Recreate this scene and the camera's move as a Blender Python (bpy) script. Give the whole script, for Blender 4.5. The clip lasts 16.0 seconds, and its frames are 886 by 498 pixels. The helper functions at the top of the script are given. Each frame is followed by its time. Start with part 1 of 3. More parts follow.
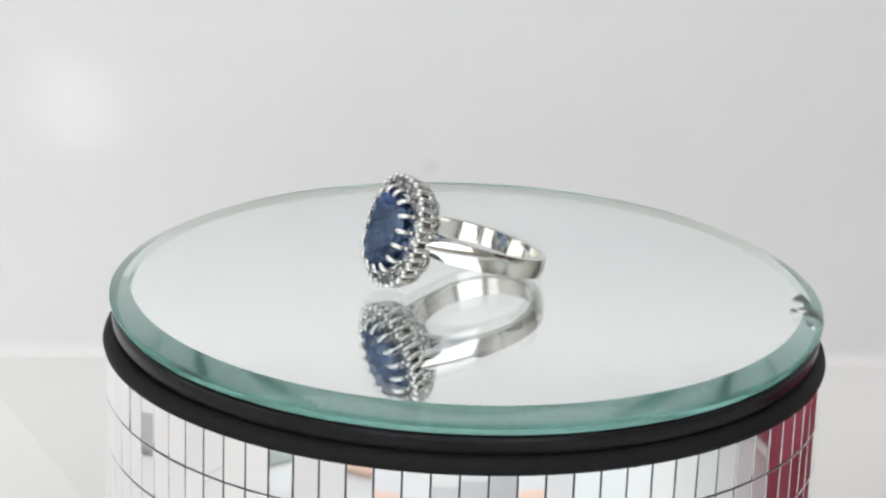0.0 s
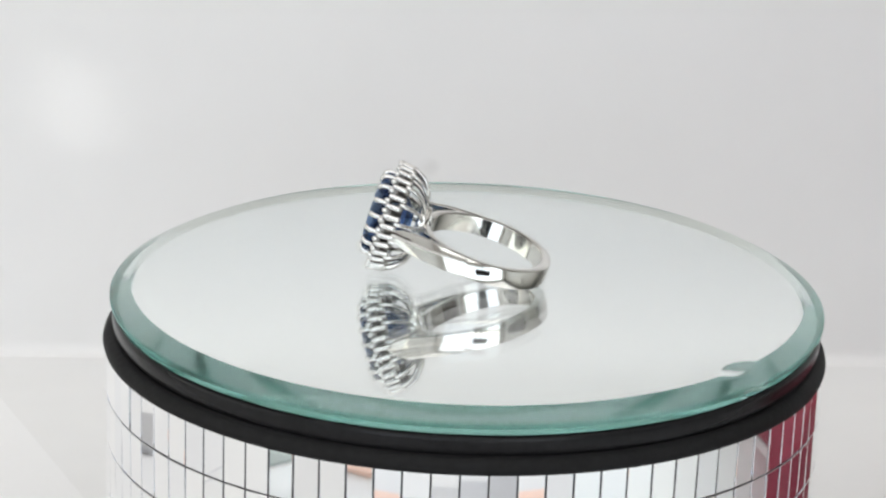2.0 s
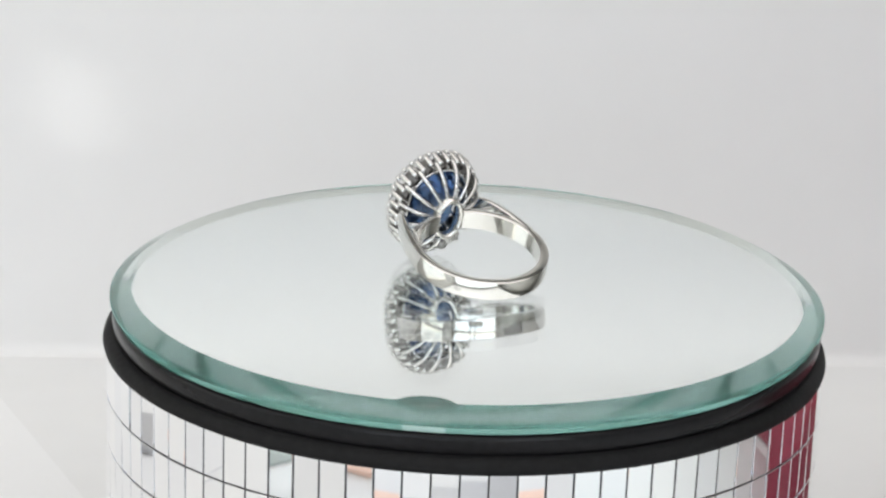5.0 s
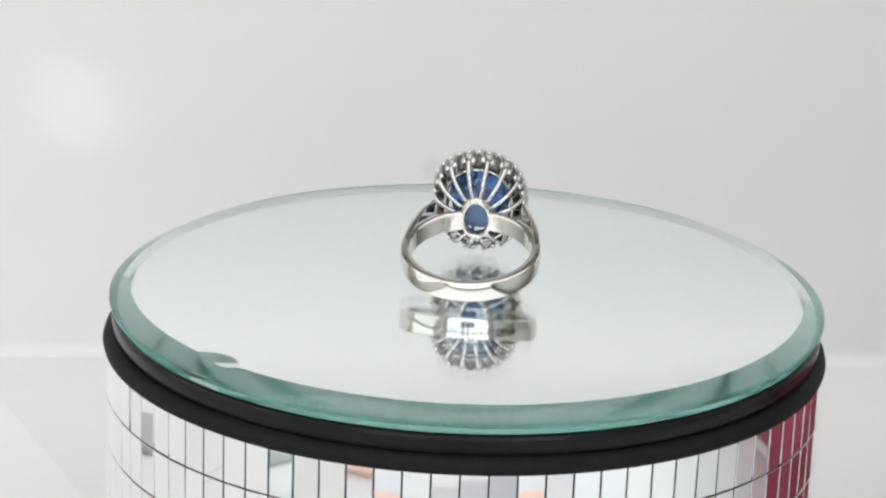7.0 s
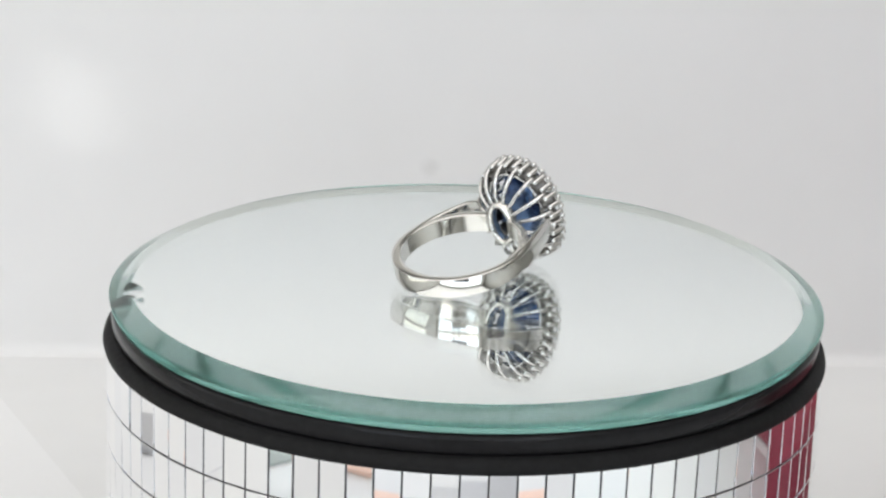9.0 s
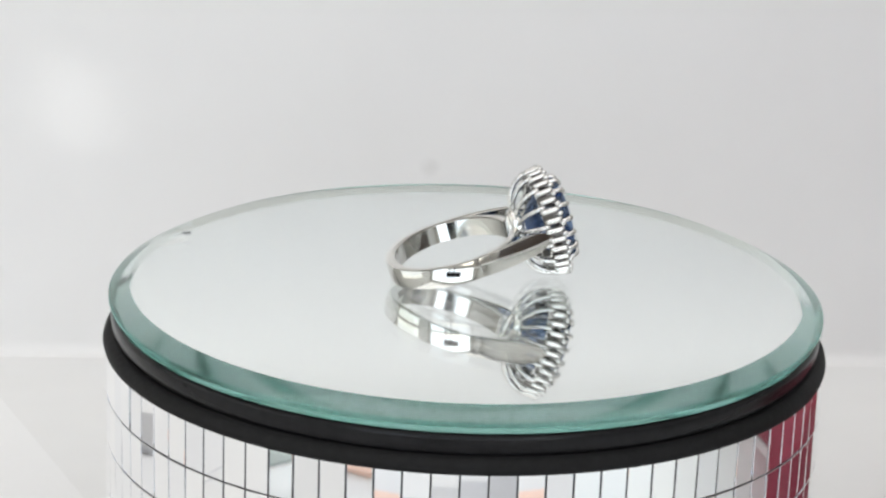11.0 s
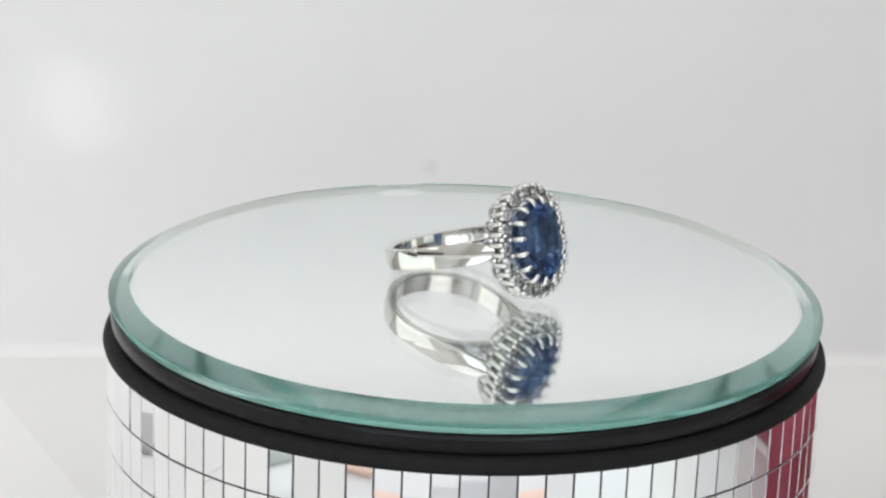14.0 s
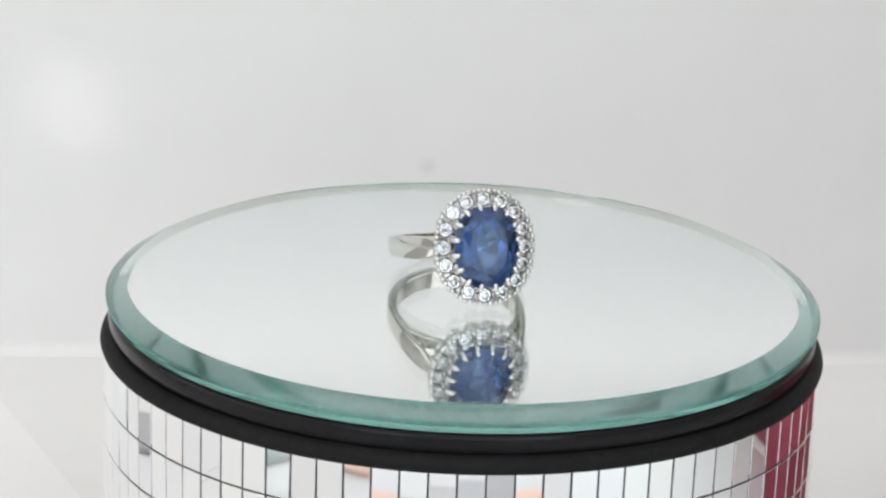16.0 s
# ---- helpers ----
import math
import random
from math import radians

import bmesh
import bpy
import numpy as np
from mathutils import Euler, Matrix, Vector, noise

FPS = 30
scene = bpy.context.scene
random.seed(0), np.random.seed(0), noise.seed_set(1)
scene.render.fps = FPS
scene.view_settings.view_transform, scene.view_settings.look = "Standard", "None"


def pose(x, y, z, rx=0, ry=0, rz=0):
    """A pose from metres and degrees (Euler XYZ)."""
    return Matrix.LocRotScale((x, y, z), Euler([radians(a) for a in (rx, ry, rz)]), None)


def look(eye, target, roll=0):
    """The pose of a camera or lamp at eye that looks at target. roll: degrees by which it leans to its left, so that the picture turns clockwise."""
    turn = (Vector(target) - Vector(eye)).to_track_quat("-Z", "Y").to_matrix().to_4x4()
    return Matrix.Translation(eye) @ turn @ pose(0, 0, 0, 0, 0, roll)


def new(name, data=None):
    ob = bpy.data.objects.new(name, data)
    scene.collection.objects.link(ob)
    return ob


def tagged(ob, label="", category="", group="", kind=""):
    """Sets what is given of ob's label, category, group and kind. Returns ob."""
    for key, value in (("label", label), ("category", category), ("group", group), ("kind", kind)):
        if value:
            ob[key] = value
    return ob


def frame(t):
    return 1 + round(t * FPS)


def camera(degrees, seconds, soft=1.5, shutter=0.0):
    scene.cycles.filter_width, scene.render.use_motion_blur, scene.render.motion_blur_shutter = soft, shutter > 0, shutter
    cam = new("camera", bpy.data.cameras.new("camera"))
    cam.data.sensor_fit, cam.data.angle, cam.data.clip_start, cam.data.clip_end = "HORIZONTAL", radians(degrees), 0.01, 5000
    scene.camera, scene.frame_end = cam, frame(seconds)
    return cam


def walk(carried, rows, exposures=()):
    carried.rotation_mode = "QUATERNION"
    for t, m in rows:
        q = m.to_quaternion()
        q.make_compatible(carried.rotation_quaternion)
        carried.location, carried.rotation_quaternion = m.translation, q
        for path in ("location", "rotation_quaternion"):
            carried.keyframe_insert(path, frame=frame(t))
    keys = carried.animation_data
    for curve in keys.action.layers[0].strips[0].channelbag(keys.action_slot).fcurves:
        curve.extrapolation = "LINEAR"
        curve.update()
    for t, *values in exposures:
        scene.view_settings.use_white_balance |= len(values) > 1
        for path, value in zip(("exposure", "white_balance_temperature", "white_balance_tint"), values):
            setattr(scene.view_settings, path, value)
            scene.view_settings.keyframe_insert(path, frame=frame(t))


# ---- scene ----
# Camera: a phone on a stand, almost still; it is nudged in the last half second.
EYE = (0.0, -0.33802, 0.10949)
AIM = (-0.00386, 0.0, 0.00497)
cam = camera(22.19, 16.0, soft=2.35)
walk(cam, [
    (0.0, look(EYE, AIM, 2.095)),
    (15.4, look(EYE, AIM, 2.095)),
    (15.7, look(EYE, (AIM[0] + 0.00021, 0, AIM[2] - 0.00004), 2.095)),
    (16.0, look(EYE, (AIM[0] + 0.00043, 0, AIM[2] - 0.00010), 2.095)),
], exposures=[(0.0, 0.0), (16.0, 0.0)])

# ---- light ----
TABLE_Z = -0.075          # table top
WALL_Y, WALL_TURN = 0.1706, 4.9   # white back panel, turned a little about the upright
ROOM = (-1.5, 1.6, -1.9, 1.2, -0.82, 1.65)   # x0 x1 y0 y1 floor ceiling

world = bpy.data.worlds.new("world")
world.use_nodes = True
scene.world = world
wn = world.node_tree
sky = wn.nodes.new("ShaderNodeTexSky")
sky.sky_type, sky.sun_disc = "NISHITA", False
sky.sun_elevation, sky.sun_rotation = radians(40), radians(160)
wn.links.new(sky.outputs[0], wn.nodes["Background"].inputs[0])
wn.nodes["Background"].inputs[1].default_value = 0.1


def area(name, eye, target, sx, sy, watts, colour):
    d = bpy.data.lights.new(name, "AREA")
    d.shape, d.size, d.size_y, d.energy, d.color = "RECTANGLE", sx, sy, watts, colour
    ob = new(name, d)
    ob.matrix_world = look(eye, target)
    return ob


# daylight in the window opening behind the camera, and an added ceiling panel
area("window_light", (-0.035, -1.86, 0.62), (-0.02, 0.0, 0.30), 2.5, 1.4, 18.8, (0.882, 0.938, 1.0))
# unseen lamp added for overall light from above
area("added_ceiling_fill", (-0.05, -0.6, 1.60), (-0.05, -0.55, 0.0), 2.8, 2.3, 21.0, (1.0, 0.975, 0.968))
# added warm lamp in an unseen side opening, for bright reflections in the hoop
SIDE_OPENING = (-1.05, 0.35, 0.02, 0.95)   # y0 y1 z0 z1
area("added_side_lamp", (-1.47, -0.35, 0.485), (0.0, -0.35, 0.3), 1.32, 0.85, 4.2, (1.0, 0.955, 0.84))
# added spot lamp with no fixture; it makes the light patch on the panel
patch_lamp = bpy.data.lights.new("added_patch_lamp", "SPOT")
patch_lamp.energy, patch_lamp.spot_size, patch_lamp.spot_blend, patch_lamp.shadow_soft_size = 9.5, radians(0.42), 1.0, 0.002
new("added_patch_lamp", patch_lamp).matrix_world = look((-0.5, -0.95, 0.75), (-0.0908, 0.1628, -0.0145))
# the clear plate passes light on through many inner reflections
scene.cycles.max_bounces = scene.cycles.glossy_bounces = scene.cycles.transmission_bounces = 40


# ---- materials ----
def material(name):
    m = bpy.data.materials.new(name)
    m.use_nodes = True
    return m, m.node_tree, m.node_tree.nodes["Principled BSDF"]


def plain(name, colour, rough=0.5, metal=0.0, grain=0.06, scale=60.0, bump=0.0, fine=900.0, coat=0.0):
    """A surface with cloudy variation at a large and a fine scale, and slight relief."""
    m, nt, b = material(name)
    tc = nt.nodes.new("ShaderNodeTexCoord")
    n1, n2 = nt.nodes.new("ShaderNodeTexNoise"), nt.nodes.new("ShaderNodeTexNoise")
    n1.inputs["Scale"].default_value, n2.inputs["Scale"].default_value = scale, fine
    n1.inputs["Detail"].default_value = 4
    for n in (n1, n2):
        nt.links.new(tc.outputs["Object"], n.inputs["Vector"])
    mixf = nt.nodes.new("ShaderNodeMath")
    mixf.operation = "ADD"
    nt.links.new(n1.outputs["Fac"], mixf.inputs[0])
    nt.links.new(n2.outputs["Fac"], mixf.inputs[1])
    ramp = nt.nodes.new("ShaderNodeMapRange")
    ramp.inputs[1].default_value, ramp.inputs[2].default_value = 0.6, 1.4
    nt.links.new(mixf.outputs[0], ramp.inputs[0])
    mix = nt.nodes.new("ShaderNodeMix")
    mix.data_type = "RGBA"
    mix.inputs[6].default_value = (*[c * (1 - grain) for c in colour], 1)
    mix.inputs[7].default_value = (*[min(1, c * (1 + grain)) for c in colour], 1)
    nt.links.new(ramp.outputs[0], mix.inputs[0])
    nt.links.new(mix.outputs[2], b.inputs["Base Color"])
    b.inputs["Metallic"].default_value = metal
    r2 = nt.nodes.new("ShaderNodeMapRange")
    r2.inputs[3].default_value, r2.inputs[4].default_value = max(0.0, rough * 0.8), min(1.0, rough * 1.2)
    nt.links.new(n1.outputs["Fac"], r2.inputs[0])
    nt.links.new(r2.outputs[0], b.inputs["Roughness"])
    b.inputs["Coat Weight"].default_value = coat
    if bump:
        bp = nt.nodes.new("ShaderNodeBump")
        bp.inputs["Strength"].default_value, bp.inputs["Distance"].default_value = bump, 0.0002
        nt.links.new(n2.outputs["Fac"], bp.inputs["Height"])
        nt.links.new(bp.outputs[0], b.inputs["Normal"])
    return m


def glass(name, colour, ior, rough=0.0):
    m, nt, b = material(name)
    nt.nodes.remove(b)
    g = nt.nodes.new("ShaderNodeBsdfGlass")
    g.inputs["Color"].default_value = (*colour, 1)
    g.inputs["IOR"].default_value, g.inputs["Roughness"].default_value = ior, rough
    nt.links.new(g.outputs[0], nt.nodes["Material Output"].inputs[0])
    return m


M_PANEL = plain("white_panel", (0.80, 0.795, 0.79), 0.45, grain=0.012, scale=9, fine=60)
M_TABLE = plain("white_table", (0.775, 0.775, 0.77), 0.4, grain=0.015, scale=12, fine=90)
M_WALL = plain("room_wall", (0.83, 0.82, 0.79), 0.8, grain=0.03, scale=3, fine=60)
M_FLOOR = plain("room_floor", (0.50, 0.46, 0.41), 0.5, grain=0.25, scale=5, fine=60)
M_BLACK = plain("black_plastic", (0.012, 0.012, 0.013), 0.42, grain=0.3, scale=120, bump=0.12, fine=1500)
M_PLATTER = plain("glossy_black_plastic", (0.011, 0.011, 0.012), 0.24, grain=0.2, scale=200, bump=0.1, fine=900)
M_PLATTER.node_tree.nodes["Principled BSDF"].inputs["Specular IOR Level"].default_value = 0.18
M_RUBBER = plain("black_rubber", (0.012, 0.012, 0.0125), 0.6, grain=0.3, scale=150, bump=0.25, fine=900)
M_RUBBER.node_tree.nodes["Principled BSDF"].inputs["Specular IOR Level"].default_value = 0.12
M_BLACK.node_tree.nodes["Principled BSDF"].inputs["Specular IOR Level"].default_value = 0.3
M_GROUT = plain("grout", (0.10, 0.10, 0.105), 0.6, grain=0.3, scale=200)
M_SILVER = plain("white_gold", (0.75, 0.74, 0.712), 0.075, metal=1.0, grain=0.02, scale=300, fine=4000)
M_CLAW = plain("bright_white_gold", (0.72, 0.715, 0.70), 0.10, metal=1.0, grain=0.02, scale=500, fine=4000)
# dark tone holds the shade under the stones; it also colours the hallmark
M_CUP_SHADE_MARK = plain("white_gold_cup_shade_and_mark", (0.15, 0.143, 0.135), 0.30, metal=1.0, grain=0.1, scale=600, fine=3000)
M_GLASS = glass("clear_glass", (0.990, 1.0, 0.997), 1.52)
M_BEVEL = glass("green_glass_edge", (0.925, 0.97, 0.957), 1.52, 0.08)
M_EDGE = glass("deep_green_glass_edge", (0.57, 0.77, 0.73), 1.52, 0.10)
M_MIRROR = plain("silvering", (0.924, 0.939, 0.939), 0.0, metal=1.0, grain=0.004, scale=40)


def sapphire_material():
    """Clear blue stone with silky inclusions."""
    m = glass("blue_sapphire", (0.41, 0.525, 0.695), 1.77, 0.0)
    nt = m.node_tree
    g = nt.nodes["Glass BSDF"]
    b = nt.nodes.new("ShaderNodeBsdfPrincipled")
    b.inputs["Base Color"].default_value = (0.07, 0.095, 0.21, 1)
    b.inputs["Roughness"].default_value, b.inputs["IOR"].default_value = 0.12, 1.77
    n = nt.nodes.new("ShaderNodeTexNoise")
    n.inputs["Scale"].default_value, n.inputs["Detail"].default_value = 260, 3
    tc = nt.nodes.new("ShaderNodeTexCoord")
    nt.links.new(tc.outputs["Object"], n.inputs["Vector"])
    r = nt.nodes.new("ShaderNodeMapRange")
    r.inputs[1].default_value, r.inputs[2].default_value, r.inputs[3].default_value, r.inputs[4].default_value = 0.40, 0.72, 0.04, 0.28
    nt.links.new(n.outputs["Fac"], r.inputs[0])
    mix = nt.nodes.new("ShaderNodeMixShader")
    nt.links.new(r.outputs[0], mix.inputs[0])
    nt.links.new(g.outputs[0], mix.inputs[1])
    nt.links.new(b.outputs[0], mix.inputs[2])
    nt.links.new(mix.outputs[0], nt.nodes["Material Output"].inputs[0])
    return m


M_SAPPHIRE = sapphire_material()
M_DIAMOND = glass("diamond", (0.995, 0.998, 1.0), 2.35, 0.08)
M_RED = plain("maroon_card", (0.23, 0.022, 0.045), 0.55, grain=0.15, scale=80, bump=0.1)
M_ORANGE = plain("orange_card", (0.96, 0.67, 0.55), 0.5, grain=0.05, scale=60)
M_LIT_SHEET = plain("lit_table_sheet", (0.83, 0.83, 0.83), 0.7, grain=0.01, scale=30)
M_LIGHTGREY = plain("light_grey_sheet", (0.62, 0.62, 0.63), 0.8, grain=0.08, scale=80, bump=0.2, fine=1200)
M_TEAL = plain("teal_card", (0.64, 0.73, 0.71), 0.6, grain=0.08, scale=60)
M_GREY = plain("grey_card", (0.47, 0.47, 0.48), 0.6, grain=0.1, scale=60)
M_PALEBLUE = plain("pale_blue_surface", (0.93, 0.98, 1.0), 0.5, grain=0.02, scale=30)
M_DARKWOOD = plain("dark_wood", (0.045, 0.026, 0.016), 0.4, grain=0.4, scale=14, bump=0.1, fine=120)
M_BRASS = plain("dull_brass", (0.55, 0.42, 0.22), 0.3, metal=1.0, grain=0.1, scale=80)
M_FRAME = plain("window_frame_paint", (0.75, 0.75, 0.73), 0.4, grain=0.02, scale=20)


def tile_material():
    m, nt, b = material("mirror_tile")
    oi = nt.nodes.new("ShaderNodeObjectInfo")
    mix = nt.nodes.new("ShaderNodeMix")
    mix.data_type = "RGBA"
    mix.inputs[6].default_value, mix.inputs[7].default_value = (0.92, 0.93, 0.95, 1), (0.99, 0.99, 0.99, 1)
    nt.links.new(oi.outputs["Random"], mix.inputs[0])
    nt.links.new(mix.outputs[2], b.inputs["Base Color"])
    b.inputs["Metallic"].default_value, b.inputs["Roughness"].default_value = 1.0, 0.03
    return m


M_TILE = tile_material()


# ---- mesh helpers ----
def part(name, bm, mat, parent=None, label="", m=None, smooth=True):
    me = bpy.data.meshes.new(name)
    bm.normal_update()
    bm.to_mesh(me)
    bm.free()
    mats = mat if isinstance(mat, (list, tuple)) else [mat]
    for x in mats:
        me.materials.append(x)
    for p in me.polygons:
        p.use_smooth = smooth
    return placed(name, me, parent, label, m)


def placed(name, me, parent=None, label="", m=None):
    ob = new(name, me)
    if parent:
        ob.parent = parent
    if m is not None:
        ob.matrix_basis = m
    if label:
        tagged(ob, label)
    return ob


def box_bm(x0, x1, y0, y1, z0, z1, bevel=0.0, seg=2):
    bm = bmesh.new()
    bmesh.ops.create_cube(bm, size=1)
    for v in bm.verts:
        v.co = Vector(((x0 + x1) / 2 + v.co.x * (x1 - x0), (y0 + y1) / 2 + v.co.y * (y1 - y0), (z0 + z1) / 2 + v.co.z * (z1 - z0)))
    if bevel:
        bmesh.ops.bevel(bm, geom=bm.edges[:], offset=bevel, segments=seg, affect="EDGES", profile=0.5)
    return bm


def lathe(profile, n, closed=False, mats=None, sharp=None):
    """Revolve (r, z) points round z. mats: a material index for each span."""
    bm = bmesh.new()
    rings = []
    for r, z in profile:
        if r < 1e-7:
            rings.append([bm.verts.new((0, 0, z))])
        else:
            rings.append([bm.verts.new((r * math.cos(2 * math.pi * i / n), r * math.sin(2 * math.pi * i / n), z)) for i in range(n)])
    pairs = list(zip(rings, rings[1:])) + ([(rings[-1], rings[0])] if closed else [])
    for k, (a, b) in enumerate(pairs):
        for i in range(n):
            j = (i + 1) % n
            vs = [a[i], a[j], b[j], b[i]] if len(a) > 1 and len(b) > 1 else ([a[0], b[j], b[i]] if len(a) == 1 else [a[i], a[j], b[0]])
            f = bm.faces.new(vs)
            if mats:
                f.material_index = mats[k]
    bmesh.ops.recalc_face_normals(bm, faces=bm.faces[:])
    return bm


def tube(points, radii, n=8, flat=1.0):
    """A capped rod along points; radii one for each point; flat squeezes it across."""
    bm = bmesh.new()
    pts = [Vector(p) for p in points]
    rings = []
    side = None
    for i, p in enumerate(pts):
        d = (pts[min(i + 1, len(pts) - 1)] - pts[max(i - 1, 0)]).normalized()
        if side is None:
            side = d.orthogonal().normalized()
        side = (side - d * side.dot(d)).normalized()
        up = d.cross(side)
        r = radii[i]
        rings.append([bm.verts.new(p + side * r * math.cos(2 * math.pi * k / n) + up * r * flat * math.sin(2 * math.pi * k / n)) for k in range(n)])
    for a, b in zip(rings, rings[1:]):
        for k in range(n):
            bm.faces.new((a[k], a[(k + 1) % n], b[(k + 1) % n], b[k]))
    bm.faces.new(rings[0][::-1])
    bm.faces.new(rings[-1])
    bmesh.ops.recalc_face_normals(bm, faces=bm.faces[:])
    return bm


def empty(name):
    return new(name)


# ---- setting: room, table, back panel ----
def build_room():
    x0, x1, y0, y1, z0, z1 = ROOM
    t = 0.1
    wx0, wx1, wz0, wz1 = -1.32, 1.26, -0.10, 1.34     # window opening in the wall behind the camera
    tagged(part("floor", box_bm(x0 - t, x1 + t, y0 - t, y1 + t, z0 - t, z0), M_FLOOR), "light brown wooden room floor under the table", "floor", kind="structure")
    tagged(part("ceiling", box_bm(x0 - t, x1 + t, y0 - t, y1 + t, z1, z1 + t), M_WALL), "cream painted room ceiling", "ceiling", kind="structure")
    bm = bmesh.new()
    sy0, sy1, sz0, sz1 = SIDE_OPENING
    for a in ((y0, sy0, z0, z1), (sy1, y1, z0, z1), (sy0, sy1, z0, sz0), (sy0, sy1, sz1, z1)):
        b = box_bm(x0 - t, x0, *a)
        me = bpy.data.meshes.new("tmp")
        b.to_mesh(me)
        b.free()
        bm.from_mesh(me)
        bpy.data.meshes.remove(me)
    tagged(part("wall_west", bm, M_WALL, smooth=False), "cream painted side wall with a window opening", "wall", kind="structure")
    # unseen window, added to frame the side lamp
    side = empty("added_side_window")
    tagged(side, "unseen white framed window added for warm reflections in the ring", "window", kind="structure")
    f = 0.04
    for a in ((sy0, sy0 + f, sz0, sz1), (sy1 - f, sy1, sz0, sz1), (sy0 + f, sy1 - f, sz0, sz0 + f), (sy0 + f, sy1 - f, sz1 - f, sz1)):
        part("frame", box_bm(x0 - 0.06, x0 - 0.01, *a, 0.004), M_FRAME, side)
    part("pane", box_bm(x0 - 0.040, x0 - 0.034, sy0 + f, sy1 - f, sz0 + f, sz1 - f), M_GLASS, side, smooth=False)
    tagged(part("wall_east", box_bm(x1, x1 + t, y0, y1, z0, z1), M_WALL), "cream painted side wall of the room", "wall", kind="structure")
    tagged(part("wall_north", box_bm(x0 - t, x1 + t, y1, y1 + t, z0, z1), M_WALL), "cream painted wall behind the white panel", "wall", kind="structure")
    bm = bmesh.new()
    for a in ((x0 - t, wx0, z0, z1), (wx1, x1 + t, z0, z1), (wx0, wx1, z0, wz0), (wx0, wx1, wz1, z1)):
        b = box_bm(a[0], a[1], y0 - t, y0, a[2], a[3])
        me = bpy.data.meshes.new("tmp")
        b.to_mesh(me)
        b.free()
        bm.from_mesh(me)
        bpy.data.meshes.remove(me)
    tagged(part("wall_south", bm, M_WALL, smooth=False), "cream painted wall with the window opening", "wall", kind="structure")
    win = empty("window_1")
    tagged(win, "white framed window letting in cool daylight", "window", kind="structure")
    w = 0.04
    for a in ((wx0, wx0 + w, wz0, wz1), (wx1 - w, wx1, wz0, wz1), (wx0 + w, wx1 - w, wz0, wz0 + w), (wx0 + w, wx1 - w, wz1 - w, wz1)):
        part("frame", box_bm(a[0], a[1], y0 - 0.06, y0 - 0.01, a[2], a[3], 0.004), M_FRAME, win)
    part("pane", box_bm(wx0 + w, wx1 - w, y0 - 0.040, y0 - 0.034, wz0 + w, wz1 - w), M_GLASS, win, smooth=False)
    # unseen frame, added only to house the overall lamp
    fixture = empty("added_ceiling_frame")
    tagged(fixture, "unseen white frame added round the ceiling fill lamp", "ceiling light")
    cx, cy, hx, hy = -0.05, -0.6, 1.4, 1.15
    for a in ((cx - hx - 0.03, cx - hx, cy - hy - 0.03, cy + hy + 0.03), (cx + hx, cx + hx + 0.03, cy - hy - 0.03, cy + hy + 0.03), (cx - hx, cx + hx, cy - hy - 0.03, cy - hy), (cx - hx, cx + hx, cy + hy, cy + hy + 0.03)):
        part("frame", box_bm(*a, z1 - 0.06, z1, 0.003), M_FRAME, fixture)
    mid = -0.25
    part("mullion", box_bm(mid - 0.03, mid + 0.03, y0 + 0.062, y0 + 0.10, wz0, wz1, 0.004), M_FRAME, win)


def build_table():
    tab = empty("table")
    tagged(tab, "plain white table with a smooth glossy top", "table")
    part("tabletop", box_bm(-0.62, 0.62, -0.55, 0.62, TABLE_Z - 0.025, TABLE_Z, 0.003), M_TABLE, tab)
    for x in (-0.57, 0.57):
        for y in (-0.50, 0.57):
            part("leg", box_bm(x - 0.025, x + 0.025, y - 0.025, y + 0.025, ROOM[4], TABLE_Z - 0.025, 0.003), M_TABLE, tab)


def smudged(m, place, radius, strength):
    """Adds a faint grey smudge of a given place and size to a plain material."""
    nt = m.node_tree
    b = nt.nodes["Principled BSDF"]
    src = b.inputs["Base Color"].links[0].from_socket
    geo = nt.nodes.new("ShaderNodeTexCoord")
    sub = nt.nodes.new("ShaderNodeVectorMath")
    sub.operation = "DISTANCE"
    sub.inputs[1].default_value = place
    nt.links.new(geo.outputs["Object"], sub.inputs[0])
    nz = nt.nodes.new("ShaderNodeTexNoise")
    nz.inputs["Scale"].default_value = 220
    nt.links.new(geo.outputs["Object"], nz.inputs["Vector"])
    mul = nt.nodes.new("ShaderNodeMath")
    mul.operation = "MULTIPLY_ADD"
    mul.inputs[1].default_value = radius * 0.9
    nt.links.new(nz.outputs["Fac"], mul.inputs[0])
    nt.links.new(sub.outputs["Value"], mul.inputs[2])
    r = nt.nodes.new("ShaderNodeMapRange")
    r.interpolation_type = "SMOOTHSTEP"
    r.inputs[1].default_value, r.inputs[2].default_value, r.inputs[3].default_value, r.inputs[4].default_value = radius * 0.3, radius * 1.5, strength, 0.0
    nt.links.new(mul.outputs[0], r.inputs[0])
    mix = nt.nodes.new("ShaderNodeMix")
    mix.data_type = "RGBA"
    mix.inputs[7].default_value = (0.45, 0.44, 0.42, 1)
    nt.links.new(r.outputs[0], mix.inputs[0])
    nt.links.new(src, mix.inputs[6])
    nt.links.new(mix.outputs[2], b.inputs["Base Color"])


